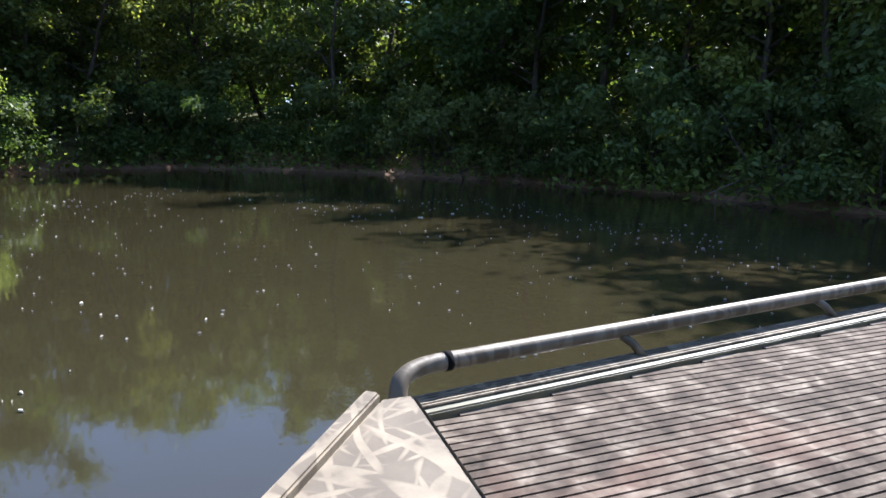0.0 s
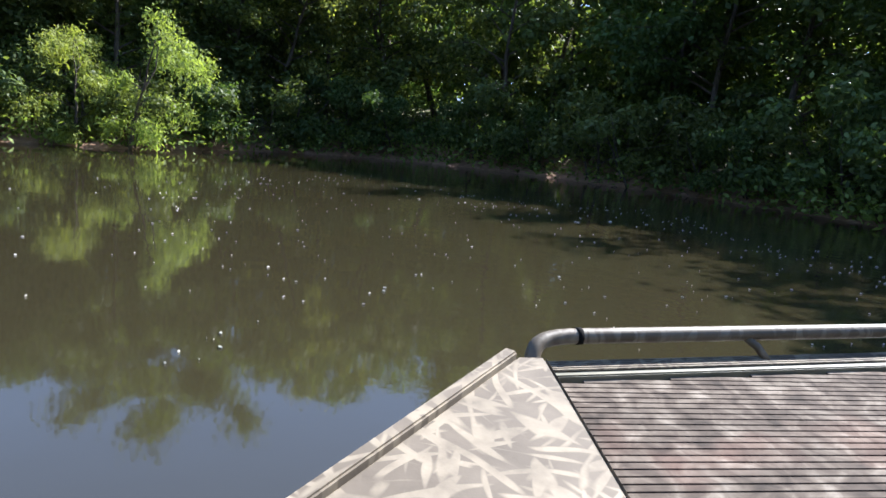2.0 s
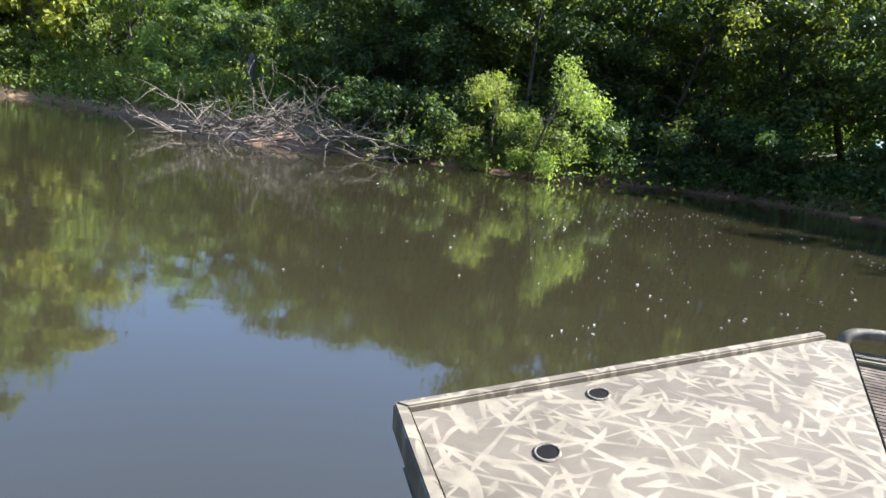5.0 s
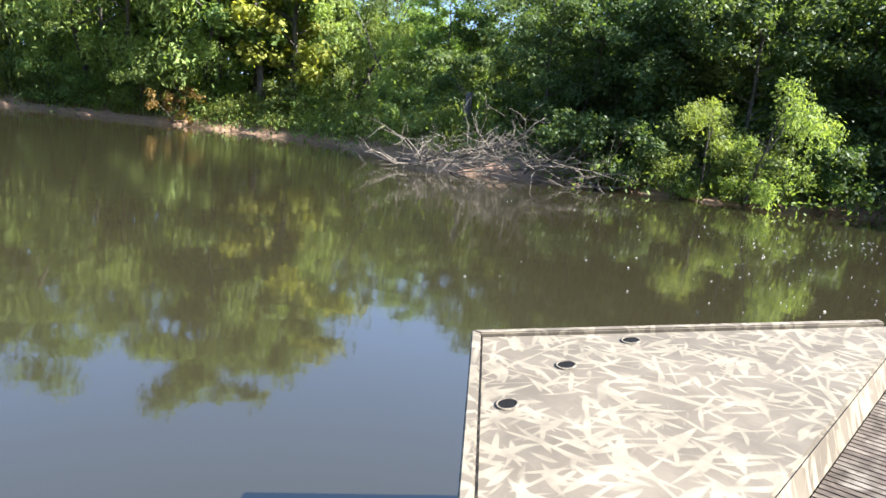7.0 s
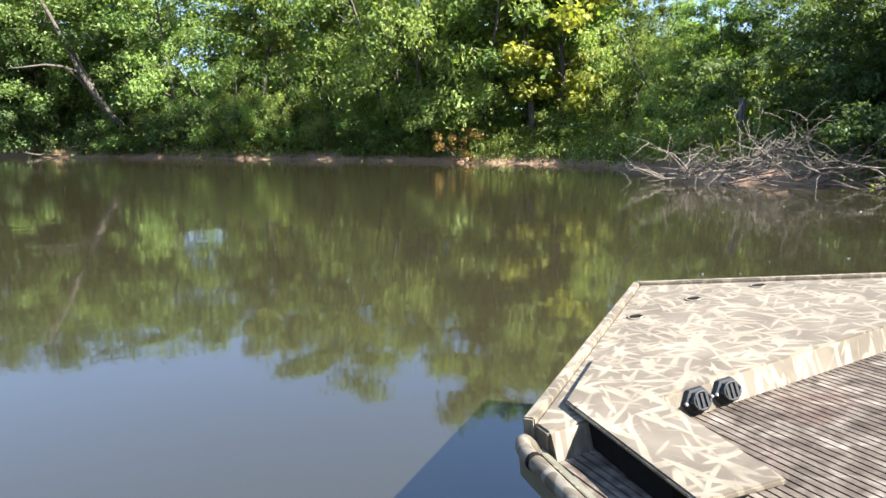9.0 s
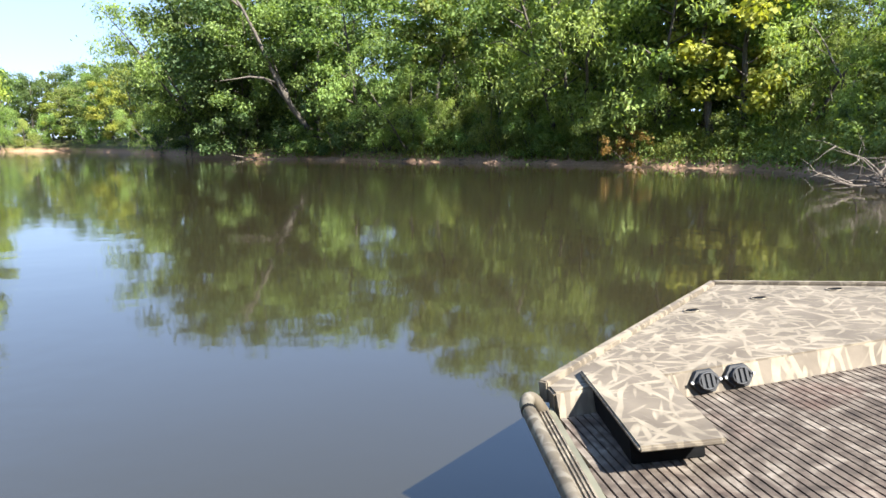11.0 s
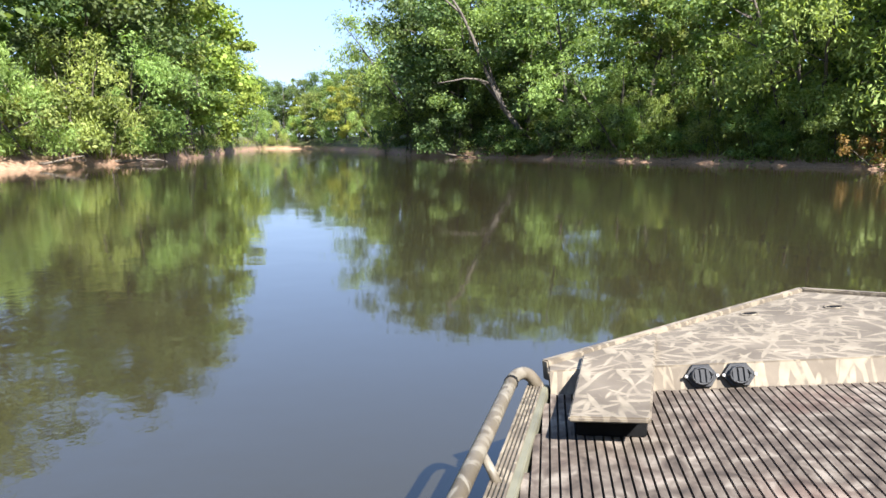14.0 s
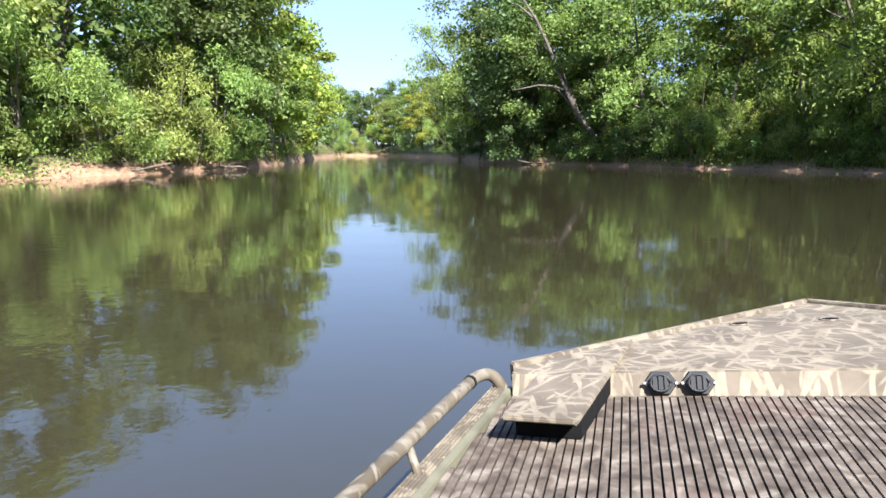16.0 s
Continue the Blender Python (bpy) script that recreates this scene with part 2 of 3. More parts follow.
def shore(az):
    az = (az + 180) % 360 - 180
    for (a0, r0), (a1, r1) in zip(SHORE_KEYS, SHORE_KEYS[1:]):
        if a0 <= az <= a1:
            f = (az - a0) / (a1 - a0)
            base = r0 + (r1 - r0) * f
            p = polar(az, base)
            return base + 0.7 * noise.noise(p * 0.35) + 0.35 * noise.noise(p * 1.1 + Vector((9, 4, 1)))
    return 30.0


def ground_height(az, r):
    d = r - shore(az)
    p = polar(az, r)
    if d < 0:
        return max(-1.4, d * 0.35)
    h = 0.26 * min(d, 1.0) + 0.62 * min(max(d - 1.0, 0), 1.2) + 0.16 * min(max(d - 2.2, 0), 8) + 0.01 * min(max(d - 10, 0), 60)
    return h + 0.25 * min(1, d / 3) * noise.noise(p * 0.3)


def on_bank(az, back, sink=0.1):
    r = shore(az) + back
    return polar(az, r, ground_height(az, r) - sink)


def build_ground():
    steps = 480
    inside = [0.01, 0.35, 0.7, 0.9, 0.97]
    outside = [-0.3, 0.0, 0.3, 0.7, 1.2, 1.7, 2.4, 3.5, 5, 7, 10, 15, 24, 45, 90, 200, 500, 2500]
    verts, faces = [], []
    for i in range(steps):
        az = -180 + 360 * i / steps
        s = shore(az)
        for r in [s * f for f in inside] + [s + d for d in outside]:
            verts.append(polar(az, r, ground_height(az, r)))
    k = len(inside) + len(outside)
    for i in range(steps):
        j = (i + 1) % steps
        for q in range(k - 1):
            faces.append((i * k + q, i * k + q + 1, j * k + q + 1, j * k + q))
    faces.append([i * k for i in range(steps)])
    ob = mesh_object("ground", verts, faces, GROUND, smooth=True)
    tagged(ob, "reddish clay river bank rising to leaf-littered woodland floor", "ground", kind="structure")


build_ground()


def build_water():
    bm = bmesh.new()
    bmesh.ops.create_grid(bm, x_segments=40, y_segments=40, size=180)
    ob = part("water", bm, WATER, smooth=True)
    tagged(ob, "calm murky brown river water mirroring trees and sky", "water", kind="structure")


build_water()


# ---------------------------------------------------------------- trees
def tree_model(seed, height, spread, base, clumps, leaves, leaf_size, material, droop=0.0, slim=0.5, trunk_r=0.16, stems=1, flat=1.0):
    """Meshes of a tree: trunk with limbs, and a crown of leaf clumps round the limb ends."""
    rng = np.random.default_rng(seed)
    bm = bmesh.new()
    tips = []
    for s in range(stems):
        lean = Vector((rng.normal() * 0.10, rng.normal() * 0.10, 1)) if stems == 1 else Vector((rng.normal() * 0.35, rng.normal() * 0.35, 1))
        pts, rad = [], []
        n = 8
        start = Vector((rng.normal() * 0.2, rng.normal() * 0.2, -0.3)) * (stems > 1) + Vector((0, 0, -0.3))
        for i in range(n):
            f = i / (n - 1)
            pts.append(start + lean * (height * 0.86 * f) + Vector((rng.normal(), rng.normal(), 0)) * 0.12 * height / 10 * f)
            rad.append(trunk_r * (1.25 if i == 0 else 1) * (1 - 0.88 * f))
        tube(bm, pts, rad, 8)
        for k in range(max(5, int(clumps * 0.35 / stems))):
            f = base + (0.98 - base) * (k + rng.random()) / max(5, int(clumps * 0.35 / stems))
            f = min(max(f, 0.08), 0.97)
            i = min(int(f * (n - 1)), n - 2)
            p0 = pts[i].lerp(pts[i + 1], f * (n - 1) - i)
            a = k * 2.4 + rng.normal() * 0.5
            reach = spread * (0.35 + 0.75 * math.sin(math.pi * min(1, (f - base * 0.6) / (1.08 - base * 0.6))) ** 0.7) * (0.6 + 0.5 * rng.random())
            p1 = p0 + Vector((math.cos(a) * reach * 0.55, math.sin(a) * reach * 0.55, reach * 0.28 * flat))
            p2 = p0 + Vector((math.cos(a) * reach, math.sin(a) * reach, reach * (0.3 - droop * 0.35) * flat))
            r0 = trunk_r * (1 - 0.85 * f) * 0.5
            tube(bm, [p0, p1, p2], [r0, r0 * 0.6, r0 * 0.2], 5)
            tips += [(p2, 1.0), (p1.lerp(p2, 0.5), 0.9), (p0.lerp(p1, 0.8), 0.7)]
        tips.append((pts[-1] + Vector((0, 0, 0.3)), 1.0))
    trunk = bpy.data.meshes.new("trunk")
    bm.to_mesh(trunk)
    bm.free()
    trunk.polygons.foreach_set("use_smooth", [True] * len(trunk.polygons))
    trunk.materials.append(BARK)
    pick = rng.permutation(len(tips))[:clumps]
    centres, size_list, ways = [], [], []
    each = leaves // max(1, len(pick))
    for i in pick:
        p, w = tips[i]
        m = int(each * (0.5 + rng.random()))
        rr = spread * (0.17 + 0.15 * rng.random()) * w
        d = rng.normal(size=(m, 3))
        d /= np.linalg.norm(d, axis=1)[:, None]
        ways.append(d.copy())
        d *= (rng.random((m, 1)) ** 0.35) * rr * (1 + 0.28 * rng.normal(size=(m, 1)))
        d[:, 2] *= 0.72
        d[:, 2] -= droop * (rng.random(m) ** 2) * rr * 2.2
        q = np.array(p)[None] + d
        centres.append(q)
        size_list.append(leaf_size * (0.6 + 0.8 * rng.random(m)))
    c = np.concatenate(centres)
    sz = np.concatenate(size_list)
    keep = c[:, 2] > 0.15
    crown = leaf_mesh("crown", c[keep], sz[keep], rng, droop, slim, np.concatenate(ways)[keep])
    crown.materials.append(material)
    return trunk, crown


MODELS = {
    "tall": [tree_model(11 + i, 13.0, 3.9, 0.16, 64, 10500, 0.245, LEAF_MID, 0.15, 0.55) for i in range(3)],
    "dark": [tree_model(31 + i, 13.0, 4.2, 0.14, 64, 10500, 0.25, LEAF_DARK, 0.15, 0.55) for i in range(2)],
    "willow": [tree_model(51 + i, 8.0, 3.2, 0.08, 52, 9500, 0.25, LEAF_WILLOW, 0.8, 0.28, 0.11, 3) for i in range(2)],
    "bigwillow": [tree_model(61 + i, 12.0, 4.0, 0.08, 60, 10000, 0.28, LEAF_WILLOW, 0.7, 0.32, 0.15, 2) for i in range(2)],
    "sycamore": [tree_model(71 + i, 13.5, 3.6, 0.10, 60, 9500, 0.28, LEAF_YELLOW, 0.1, 0.75, 0.2) for i in range(2)],
    "bush": [tree_model(91 + i, 3.6, 2.0, 0.02, 34, 5000, 0.19, LEAF_MID, 0.35, 0.5, 0.05, 4) for i in range(2)],
    "autumn": [tree_model(99, 4.2, 2.2, 0.05, 26, 1500, 0.26, LEAF_ORANGE, 0.4, 0.6, 0.06, 3)],
    "pole": [tree_model(81 + i, 14.0, 3.2, 0.42, 54, 8000, 0.27, LEAF_MID, 0.15, 0.6, 0.19) for i in range(2)],
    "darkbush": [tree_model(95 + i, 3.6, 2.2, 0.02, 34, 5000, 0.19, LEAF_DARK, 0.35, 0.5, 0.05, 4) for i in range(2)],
}
KINDS = {
    "tall": ("broadleaf_tree", "tall broadleaf tree with full green crown on the bank", "tree", "trees on the banks"),
    "dark": ("broadleaf_tree", "tall broadleaf tree with dense crown, shade put into its deep green leaf colour", "tree", "trees on the banks"),
    "willow": ("willow_tree", "bright green multi-stemmed willow with feathery drooping leaves", "willow", "willows on the banks"),
    "bigwillow": ("willow_tree", "large bright green willow with feathery drooping foliage", "willow", "willows on the banks"),
    "sycamore": ("sycamore_tree", "yellow-green large-leaved sycamore leaning over the river bank", "tree", "yellow-green trees"),
    "bush": ("bush", "dense green bush growing down to the water", "bush", "bushes along the shore"),
    "autumn": ("autumn_tree", "small tree with orange-brown turning leaves over the water", "tree", "autumn trees"),
    "pole": ("broadleaf_tree", "tall slender tree with bare dark lower trunk", "tree", "trees on the banks"),
    "darkbush": ("bush", "bush hanging over the water, shade put into its darker green leaf colour", "bush", "bushes along the shore"),
}
tree_rng = random.Random(7)


def plant(kind, az, back, scale=1.0, lean=None, stretch=1.0, label=""):
    trunk, crown = tree_rng.choice(MODELS[kind])
    name, text, category, group = KINDS[kind]
    root = new(name)
    p = on_bank(az, back)
    turn = tree_rng.uniform(0, 360)
    m = Matrix.Translation(p)
    if lean:                                   # degrees towards the water
        inward = -polar(az, 1.0)
        m = m @ Matrix.Rotation(radians(lean), 4, Vector((0, 0, 1)).cross(inward))
    root.matrix_world = m @ Matrix.Rotation(radians(turn), 4, "Z") @ Matrix.Diagonal((scale, scale, scale * stretch, 1))
    for n, me in (("trunk", trunk), ("crown", crown)):
        o = new(n, me)
        o.parent = root
    tagged(root, label or text, category, group)
    return root


def row(a0, a1, step, back, kinds, lo, hi, jitter=1.2, lean=0):
    az = a0
    while az < a1:
        plant(tree_rng.choice(kinds), az + tree_rng.uniform(-0.3, 0.3) * step, max(0.6, back + tree_rng.uniform(-jitter, jitter)), tree_rng.uniform(lo, hi), tree_rng.uniform(0, lean) if lean else None)
        az += step * tree_rng.uniform(0.8, 1.2)


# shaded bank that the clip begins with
# the dark kinds deepen this bank's shade by leaf colour
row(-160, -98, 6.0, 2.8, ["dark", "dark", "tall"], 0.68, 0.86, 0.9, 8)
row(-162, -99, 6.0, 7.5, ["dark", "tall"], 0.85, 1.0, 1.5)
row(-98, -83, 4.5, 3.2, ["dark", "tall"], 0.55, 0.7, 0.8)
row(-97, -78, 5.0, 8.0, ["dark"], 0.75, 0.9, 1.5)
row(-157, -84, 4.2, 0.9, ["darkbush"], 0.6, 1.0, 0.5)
# sunlit bushy willows on the shaded bank
plant("willow", -73.6, 0.4, 0.42)
plant("willow", -77.2, 0.3, 0.5)
# only dark kinds from here to the bend, shade painted into the leaves
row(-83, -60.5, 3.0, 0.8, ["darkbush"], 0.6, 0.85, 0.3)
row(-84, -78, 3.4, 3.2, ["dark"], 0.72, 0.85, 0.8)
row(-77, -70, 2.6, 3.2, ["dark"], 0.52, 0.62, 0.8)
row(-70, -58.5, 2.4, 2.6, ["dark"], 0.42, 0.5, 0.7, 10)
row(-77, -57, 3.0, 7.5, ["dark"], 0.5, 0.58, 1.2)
# the bend with the brush heap
row(-59, -51, 3.0, 6.8, ["darkbush", "bush"], 0.6, 0.9, 0.7)
row(-58, -48, 3.4, 11.5, ["tall", "dark"], 0.45, 0.55, 1.2)
plant("willow", -48.4, 8.5, 0.84)
plant("willow", -45.6, 7.0, 0.66)
plant("willow", -43.0, 6.6, 0.98)
plant("bush", -50.6, 6.5, 0.8)
plant("sycamore", -38.8, 3.6, 1.05)
plant("pole", -36.6, 3.2, 1.15)
plant("tall", -33.0, 4.2, 1.2)
plant("pole", -41.4, 6.0, 0.9)
row(-47, -40, 3.4, 11.0, ["tall", "dark"], 0.62, 0.72, 1.2)
row(-48, -29, 3.6, 2.6, ["bush"], 0.38, 0.7, 0.6)
plant("autumn", -30.5, 0.9, 0.55, 20)
# long bank ahead
row(-31, -11, 3.7, 4.4, ["tall", "tall", "sycamore", "bigwillow", "pole"], 0.95, 1.15, 1.0, 6)
row(-40, -11, 4.4, 9.5, ["tall", "dark"], 1.05, 1.25, 1.6)
row(-10.5, -7.5, 2.6, 4.5, ["willow"], 0.8, 0.9, 0.6)
row(-7, 2.5, 2.4, 3.6, ["tall", "dark", "dark"], 1.0, 1.15, 1.0, 6)
# dark leaf colour stands in for the deep shade on this wall
row(2.0, 6.0, 1.7, 3.6, ["dark"], 1.3, 1.5, 1.0, 4)
row(-6, 6.2, 2.8, 9.5, ["tall", "dark"], 1.1, 1.3, 1.6)
row(-30, -4, 3.2, 2.4, ["willow"], 0.38, 0.62, 0.7)
row(-29, -8, 2.6, 1.9, ["bush"], 0.5, 0.95, 0.6)
row(-8, -1, 2.3, 1.4, ["bush", "darkbush"], 0.8, 1.3, 0.6)
# darker leaves again, for the shade low on the bank
row(-1, 8.6, 2.1, 1.4, ["darkbush"], 0.9, 1.3, 0.6)
plant("bigwillow", 4.2, 4.2, 1.25)
plant("willow", -11.8, 2.4, 0.95)
row(2, 8.4, 1.5, 1.6, ["darkbush", "darkbush", "darkbush", "dark"], 0.7, 0.95, 0.6)
# far end of the reach
row(8.8, 19.5, 1.2, 4.0, ["tall", "willow", "sycamore", "bigwillow"], 0.7, 0.95, 2.0)
row(8.6, 20.5, 1.4, 12.0, ["tall", "dark"], 0.95, 1.15, 2.0)
# the other bank
plant("sycamore", 21.6, 2.0, 1.1, 7)
plant("sycamore", 24.6, 2.0, 1.3, 6)
plant("tall", 29.4, 4.0, 1.25)
plant("willow", 29.6, 1.8, 0.95)
plant("willow", 33.2, 1.7, 0.9)
plant("willow", 37.0, 1.6, 0.85)
plant("bush", 31.4, 1.5, 1.1)
plant("bush", 35.2, 1.4, 1.15)
plant("bush", 27.6, 1.5, 0.85)
row(21.8, 31, 2.2, 7.0, ["tall", "sycamore"], 0.95, 1.15, 1.5)
row(30, 62, 5.0, 5.5, ["tall", "dark"], 1.1, 1.25, 1.2)
row(39, 62, 4.5, 1.8, ["bush", "willow"], 0.7, 1.0, 0.6)
# banks behind the camera
row(64, 198, 11.0, 4.0, ["tall", "dark"], 0.8, 1.0, 1.2)


def build_woods():
    """Joined far woodland behind the single trees."""
    rng = np.random.default_rng(5)
    cs, ss = [], []
    for i in range(420):
        az = -180 + 360 * (i + rng.random()) / 420
        back = rng.uniform(15, 26)
        p = on_bank(az, back)
        top = rng.uniform(8, 12.5) * (0.62 if -98 < az < -80 else 0.38 if -80.1 < az < -46 else 0.62 if -47 < az < -40 else 0.5 if -12 < az < -6 else 0.8 if -6 <= az < 2 else 1.05)
        m = 210
        d = rng.normal(size=(m, 3))
        d /= np.linalg.norm(d, axis=1)[:, None]
        d[:, :2] *= 2.6
        d[:, 2] = rng.uniform(0, 1, m) ** 1.2 * top
        cs.append(np.array(p)[None] + d)
        ss.append(rng.uniform(0.7, 1.3, m))
    me = leaf_mesh("far_woods", np.concatenate(cs), np.concatenate(ss), rng, 0.1, 0.7)
    me.materials.append(LEAF_DARK)
    tagged(new("far_woods", me), "dense dark green woodland behind the river bank trees", "woods", kind="stuff")


build_woods()


def build_undergrowth():
    rng = np.random.default_rng(8)
    cs, ss = [], []
    for i in range(1900):
        az = rng.uniform(-165, 65)
        back = rng.uniform(0.0, 3.0) if i < 800 else rng.uniform(2.5, 16.0)
        if (back < 0.9 and -46 < az < -14 and rng.random() < 0.5) or (back < 1.7 and 25 < az < 42) or (back < 2.2 and -61.5 < az < -49) or (back < 0.6 and -50 < az < -46):
            continue
        p = on_bank(az, back, 0.0)
        m = 60
        d = rng.normal(size=(m, 3)) * np.array([[0.75, 0.75, 0.42 if back < 5 else 0.9]])
        d[:, 2] = np.abs(d[:, 2])
        cs.append(np.array(p)[None] + d)
        ss.append(rng.uniform(0.1, 0.24, m))
    me = leaf_mesh("undergrowth", np.concatenate(cs), np.concatenate(ss), rng, 0.0, 0.5)
    me.materials.append(LEAF_MID)
    tagged(new("undergrowth", me), "low leafy weeds and vines covering the bank", "undergrowth", kind="stuff")


build_undergrowth()


def build_weeds():
    """Sunny light green weeds on the low point of the bend."""
    rng = np.random.default_rng(18)
    cs, ss, out = [], [], []
    for i in range(420):
        az = rng.uniform(-53.5, -31)
        p = on_bank(az, rng.uniform(1.3, 6.5), 0.0)
        m = 70
        d = rng.normal(size=(m, 3))
        d /= np.linalg.norm(d, axis=1)[:, None]
        d[:, 2] = np.abs(d[:, 2])
        r = rng.uniform(0.3, 0.75)
        cs.append(np.array(p)[None] + d * r * rng.uniform(0.6, 1.1, (m, 1)) * np.array([[1.2, 1.2, 1.0]]))
        out.append(d)
        ss.append(rng.uniform(0.09, 0.2, m))
    me = leaf_mesh("riverside_weeds", np.concatenate(cs), np.concatenate(ss), rng, 0.0, 0.5, np.concatenate(out))
    me.materials.append(LEAF_WILLOW)
    tagged(new("riverside_weeds", me), "sunlit light green weeds covering the low bank", "weeds", kind="stuff")


build_weeds()


def build_grass():
    rng = np.random.default_rng(9)
    verts, faces = [], []
    spots = [(-18, 2.2), (-22, 1.6), (-25, 1.8), (-28, 2.0), (-37, 2.2), (-42, 1.8), (-33, 2.0), (-13, 1.6), (-3, 1.5), (23, 2.2), (20.5, 2.5), (-47, 2.6), (-52, 2.6), (-16, 2.8), (-20, 3.0), (-24, 3.2), (-27, 3.2), (-31, 2.4), (-35, 2.8), (-40, 3.0), (-44, 2.8), (31, 2.0), (27, 2.0)]
    for az0, back0 in spots:
        for i in range(420):
            az = az0 + rng.normal() * 1.7
            back = max(0.9, back0 + rng.normal() * 0.7)
            p = on_bank(az, back, 0.03)
            h = rng.uniform(0.4, 1.25)
            a = rng.uniform(0, 6.28)
            w = Vector((math.cos(a), math.sin(a), 0)) * rng.uniform(0.012, 0.03)
            bend = Vector((rng.normal(), rng.normal(), 0)) * 0.22 * h
            k = len(verts)
            verts += [p - w, p + w, p + w * 0.7 + bend * 0.4 + Vector((0, 0, h * 0.6)), p - w * 0.7 + bend * 0.4 + Vector((0, 0, h * 0.6)), p + bend + Vector((0, 0, h))]
            faces += [(k, k + 1, k + 2, k + 3), (k + 3, k + 2, k + 4)]
    ob = mesh_object("riverside_grass", verts, faces, GRASS)
    tagged(ob, "tall light green grass along the muddy shore", "grass", kind="stuff")


build_grass()


# ---------------------------------------------------------------- dead wood on the banks
def crooked(rng, start, heading, length, bend=0.25, n=7):
    pts = [Vector(start)]
    d = Vector(heading).normalized()
    for i in range(n - 1):
        d = (d + Vector((rng.gauss(0, bend), rng.gauss(0, bend), rng.gauss(0, bend * 0.7)))).normalized()
        pts.append(pts[-1] + d * length / (n - 1))
    return pts


def brush_pile():
    rng = random.Random(21)
    root = new("brush_pile")
    root.location = polar(-55.5, shore(-55.5) - 0.5, 0.02)
    tagged(root, "heap of grey dead branches washed up at the waterline", "brush pile")
    across = (polar(-61, 20) - polar(-49, 20)).normalized()
    inward = -polar(-55, 1)
    for i in range(130):
        s = rng.uniform(-2.9, 2.9)
        base = across * s + inward * rng.uniform(-1.2, 0.6) + Vector((0, 0, rng.uniform(0.0, 1.1) * (1 - abs(s) / 3.4)))
        head = across * rng.choice((-1, 1)) + inward * rng.uniform(-0.4, 0.9) + Vector((0, 0, rng.uniform(0.0, 0.9)))
        bm = bmesh.new()
        L = rng.uniform(0.9, 2.3)
        pts = crooked(rng, base, head, L, 0.28)
        r = rng.uniform(0.009, 0.03)
        tube(bm, pts, [r * (1 - 0.8 * k / 6) for k in range(7)], 5)
        for q in range(2):
            k = rng.randint(2, 5)
            tw = crooked(rng, pts[k], Vector((rng.gauss(0, 1), rng.gauss(0, 1), rng.uniform(-0.2, 1))), L * 0.4, 0.3, 4)
            tube(bm, tw, [r * 0.5, r * 0.4, r * 0.3, r * 0.12], 4)
        part("branch", bm, DEAD, root, smooth=True)


brush_pile()


def lone_log(name, az, back, length, radius, yaw, tilt, label, lift=0.05, material=None, twigs=2, seed=1):
    rng = random.Random(seed)
    bm = bmesh.new()
    d = Vector((math.cos(radians(yaw)) * math.cos(radians(tilt)), math.sin(radians(yaw)) * math.cos(radians(tilt)), math.sin(radians(tilt))))
    pts = crooked(rng, (0, 0, 0), d, length, 0.09, 8)
    tube(bm, pts, [radius * (1 - 0.7 * k / 7) for k in range(8)], 8)
    for q in range(twigs):
        k = rng.randint(2, 6)
        tw = crooked(rng, pts[k], d + Vector((rng.gauss(0, 0.7), rng.gauss(0, 0.7), rng.gauss(0.2, 0.5))), length * 0.35, 0.2, 5)
        tube(bm, tw, [radius * 0.45 * (1 - 0.2 * j) for j in range(5)], 5)
    ob = part(name, bm, material or DEAD, smooth=True)
    ob.location = on_bank(az, back, -lift)
    tagged(ob, label, name.replace("_", " "))
    return ob


lone_log("leaning_trunk", -4.2, 2.6, 14.5, 0.27, 183, 52, "bare grey dead trunk leaning out over the bank", -0.2, BARK, 4, 3)
lone_log("driftwood_log", 31.0, 0.5, 2.4, 0.09, 20, 4, "pale driftwood log lying on the muddy shore", 0.03, None, 3, 4)
lone_log("driftwood_log", 28.0, 0.6, 1.9, 0.07, 150, 6, "pale driftwood branch lying on the muddy shore", 0.03, None, 3, 5)
lone_log("driftwood_log", -15.5, 0.4, 2.2, 0.08, 10, 3, "bleached driftwood log at the water's edge", 0.03, None, 2, 6)
lone_log("fallen_branch", -144.2, 0.6, 2.0, 0.04, 65, -42, "pale bare branch fallen from the bank into the water", 0.95, None, 3, 8)
lone_log("fallen_branch", -144.6, 0.5, 1.7, 0.03, 20, -38, "thin bleached branch slanting down into the water", 0.85, None, 2, 9)


lone_log("driftwood_log", 1.5, 0.3, 3.0, 0.07, 170, 5, "tangle of bleached driftwood sticks at the water's edge", 0.03, None, 5, 16)
lone_log("driftwood_log", -10.5, 0.3, 2.6, 0.1, 12, 3, "bleached driftwood log at the water's edge", 0.03, None, 2, 17)
lone_log("driftwood_log", -23.0, 0.5, 2.2, 0.06, 20, 6, "pale forked driftwood branch on the clay shore", 0.03, None, 4, 18)
lone_log("driftwood_log", 36.5, 0.7, 2.0, 0.07, 35, 8, "pale driftwood branch lying on the muddy shore", 0.03, None, 4, 19)


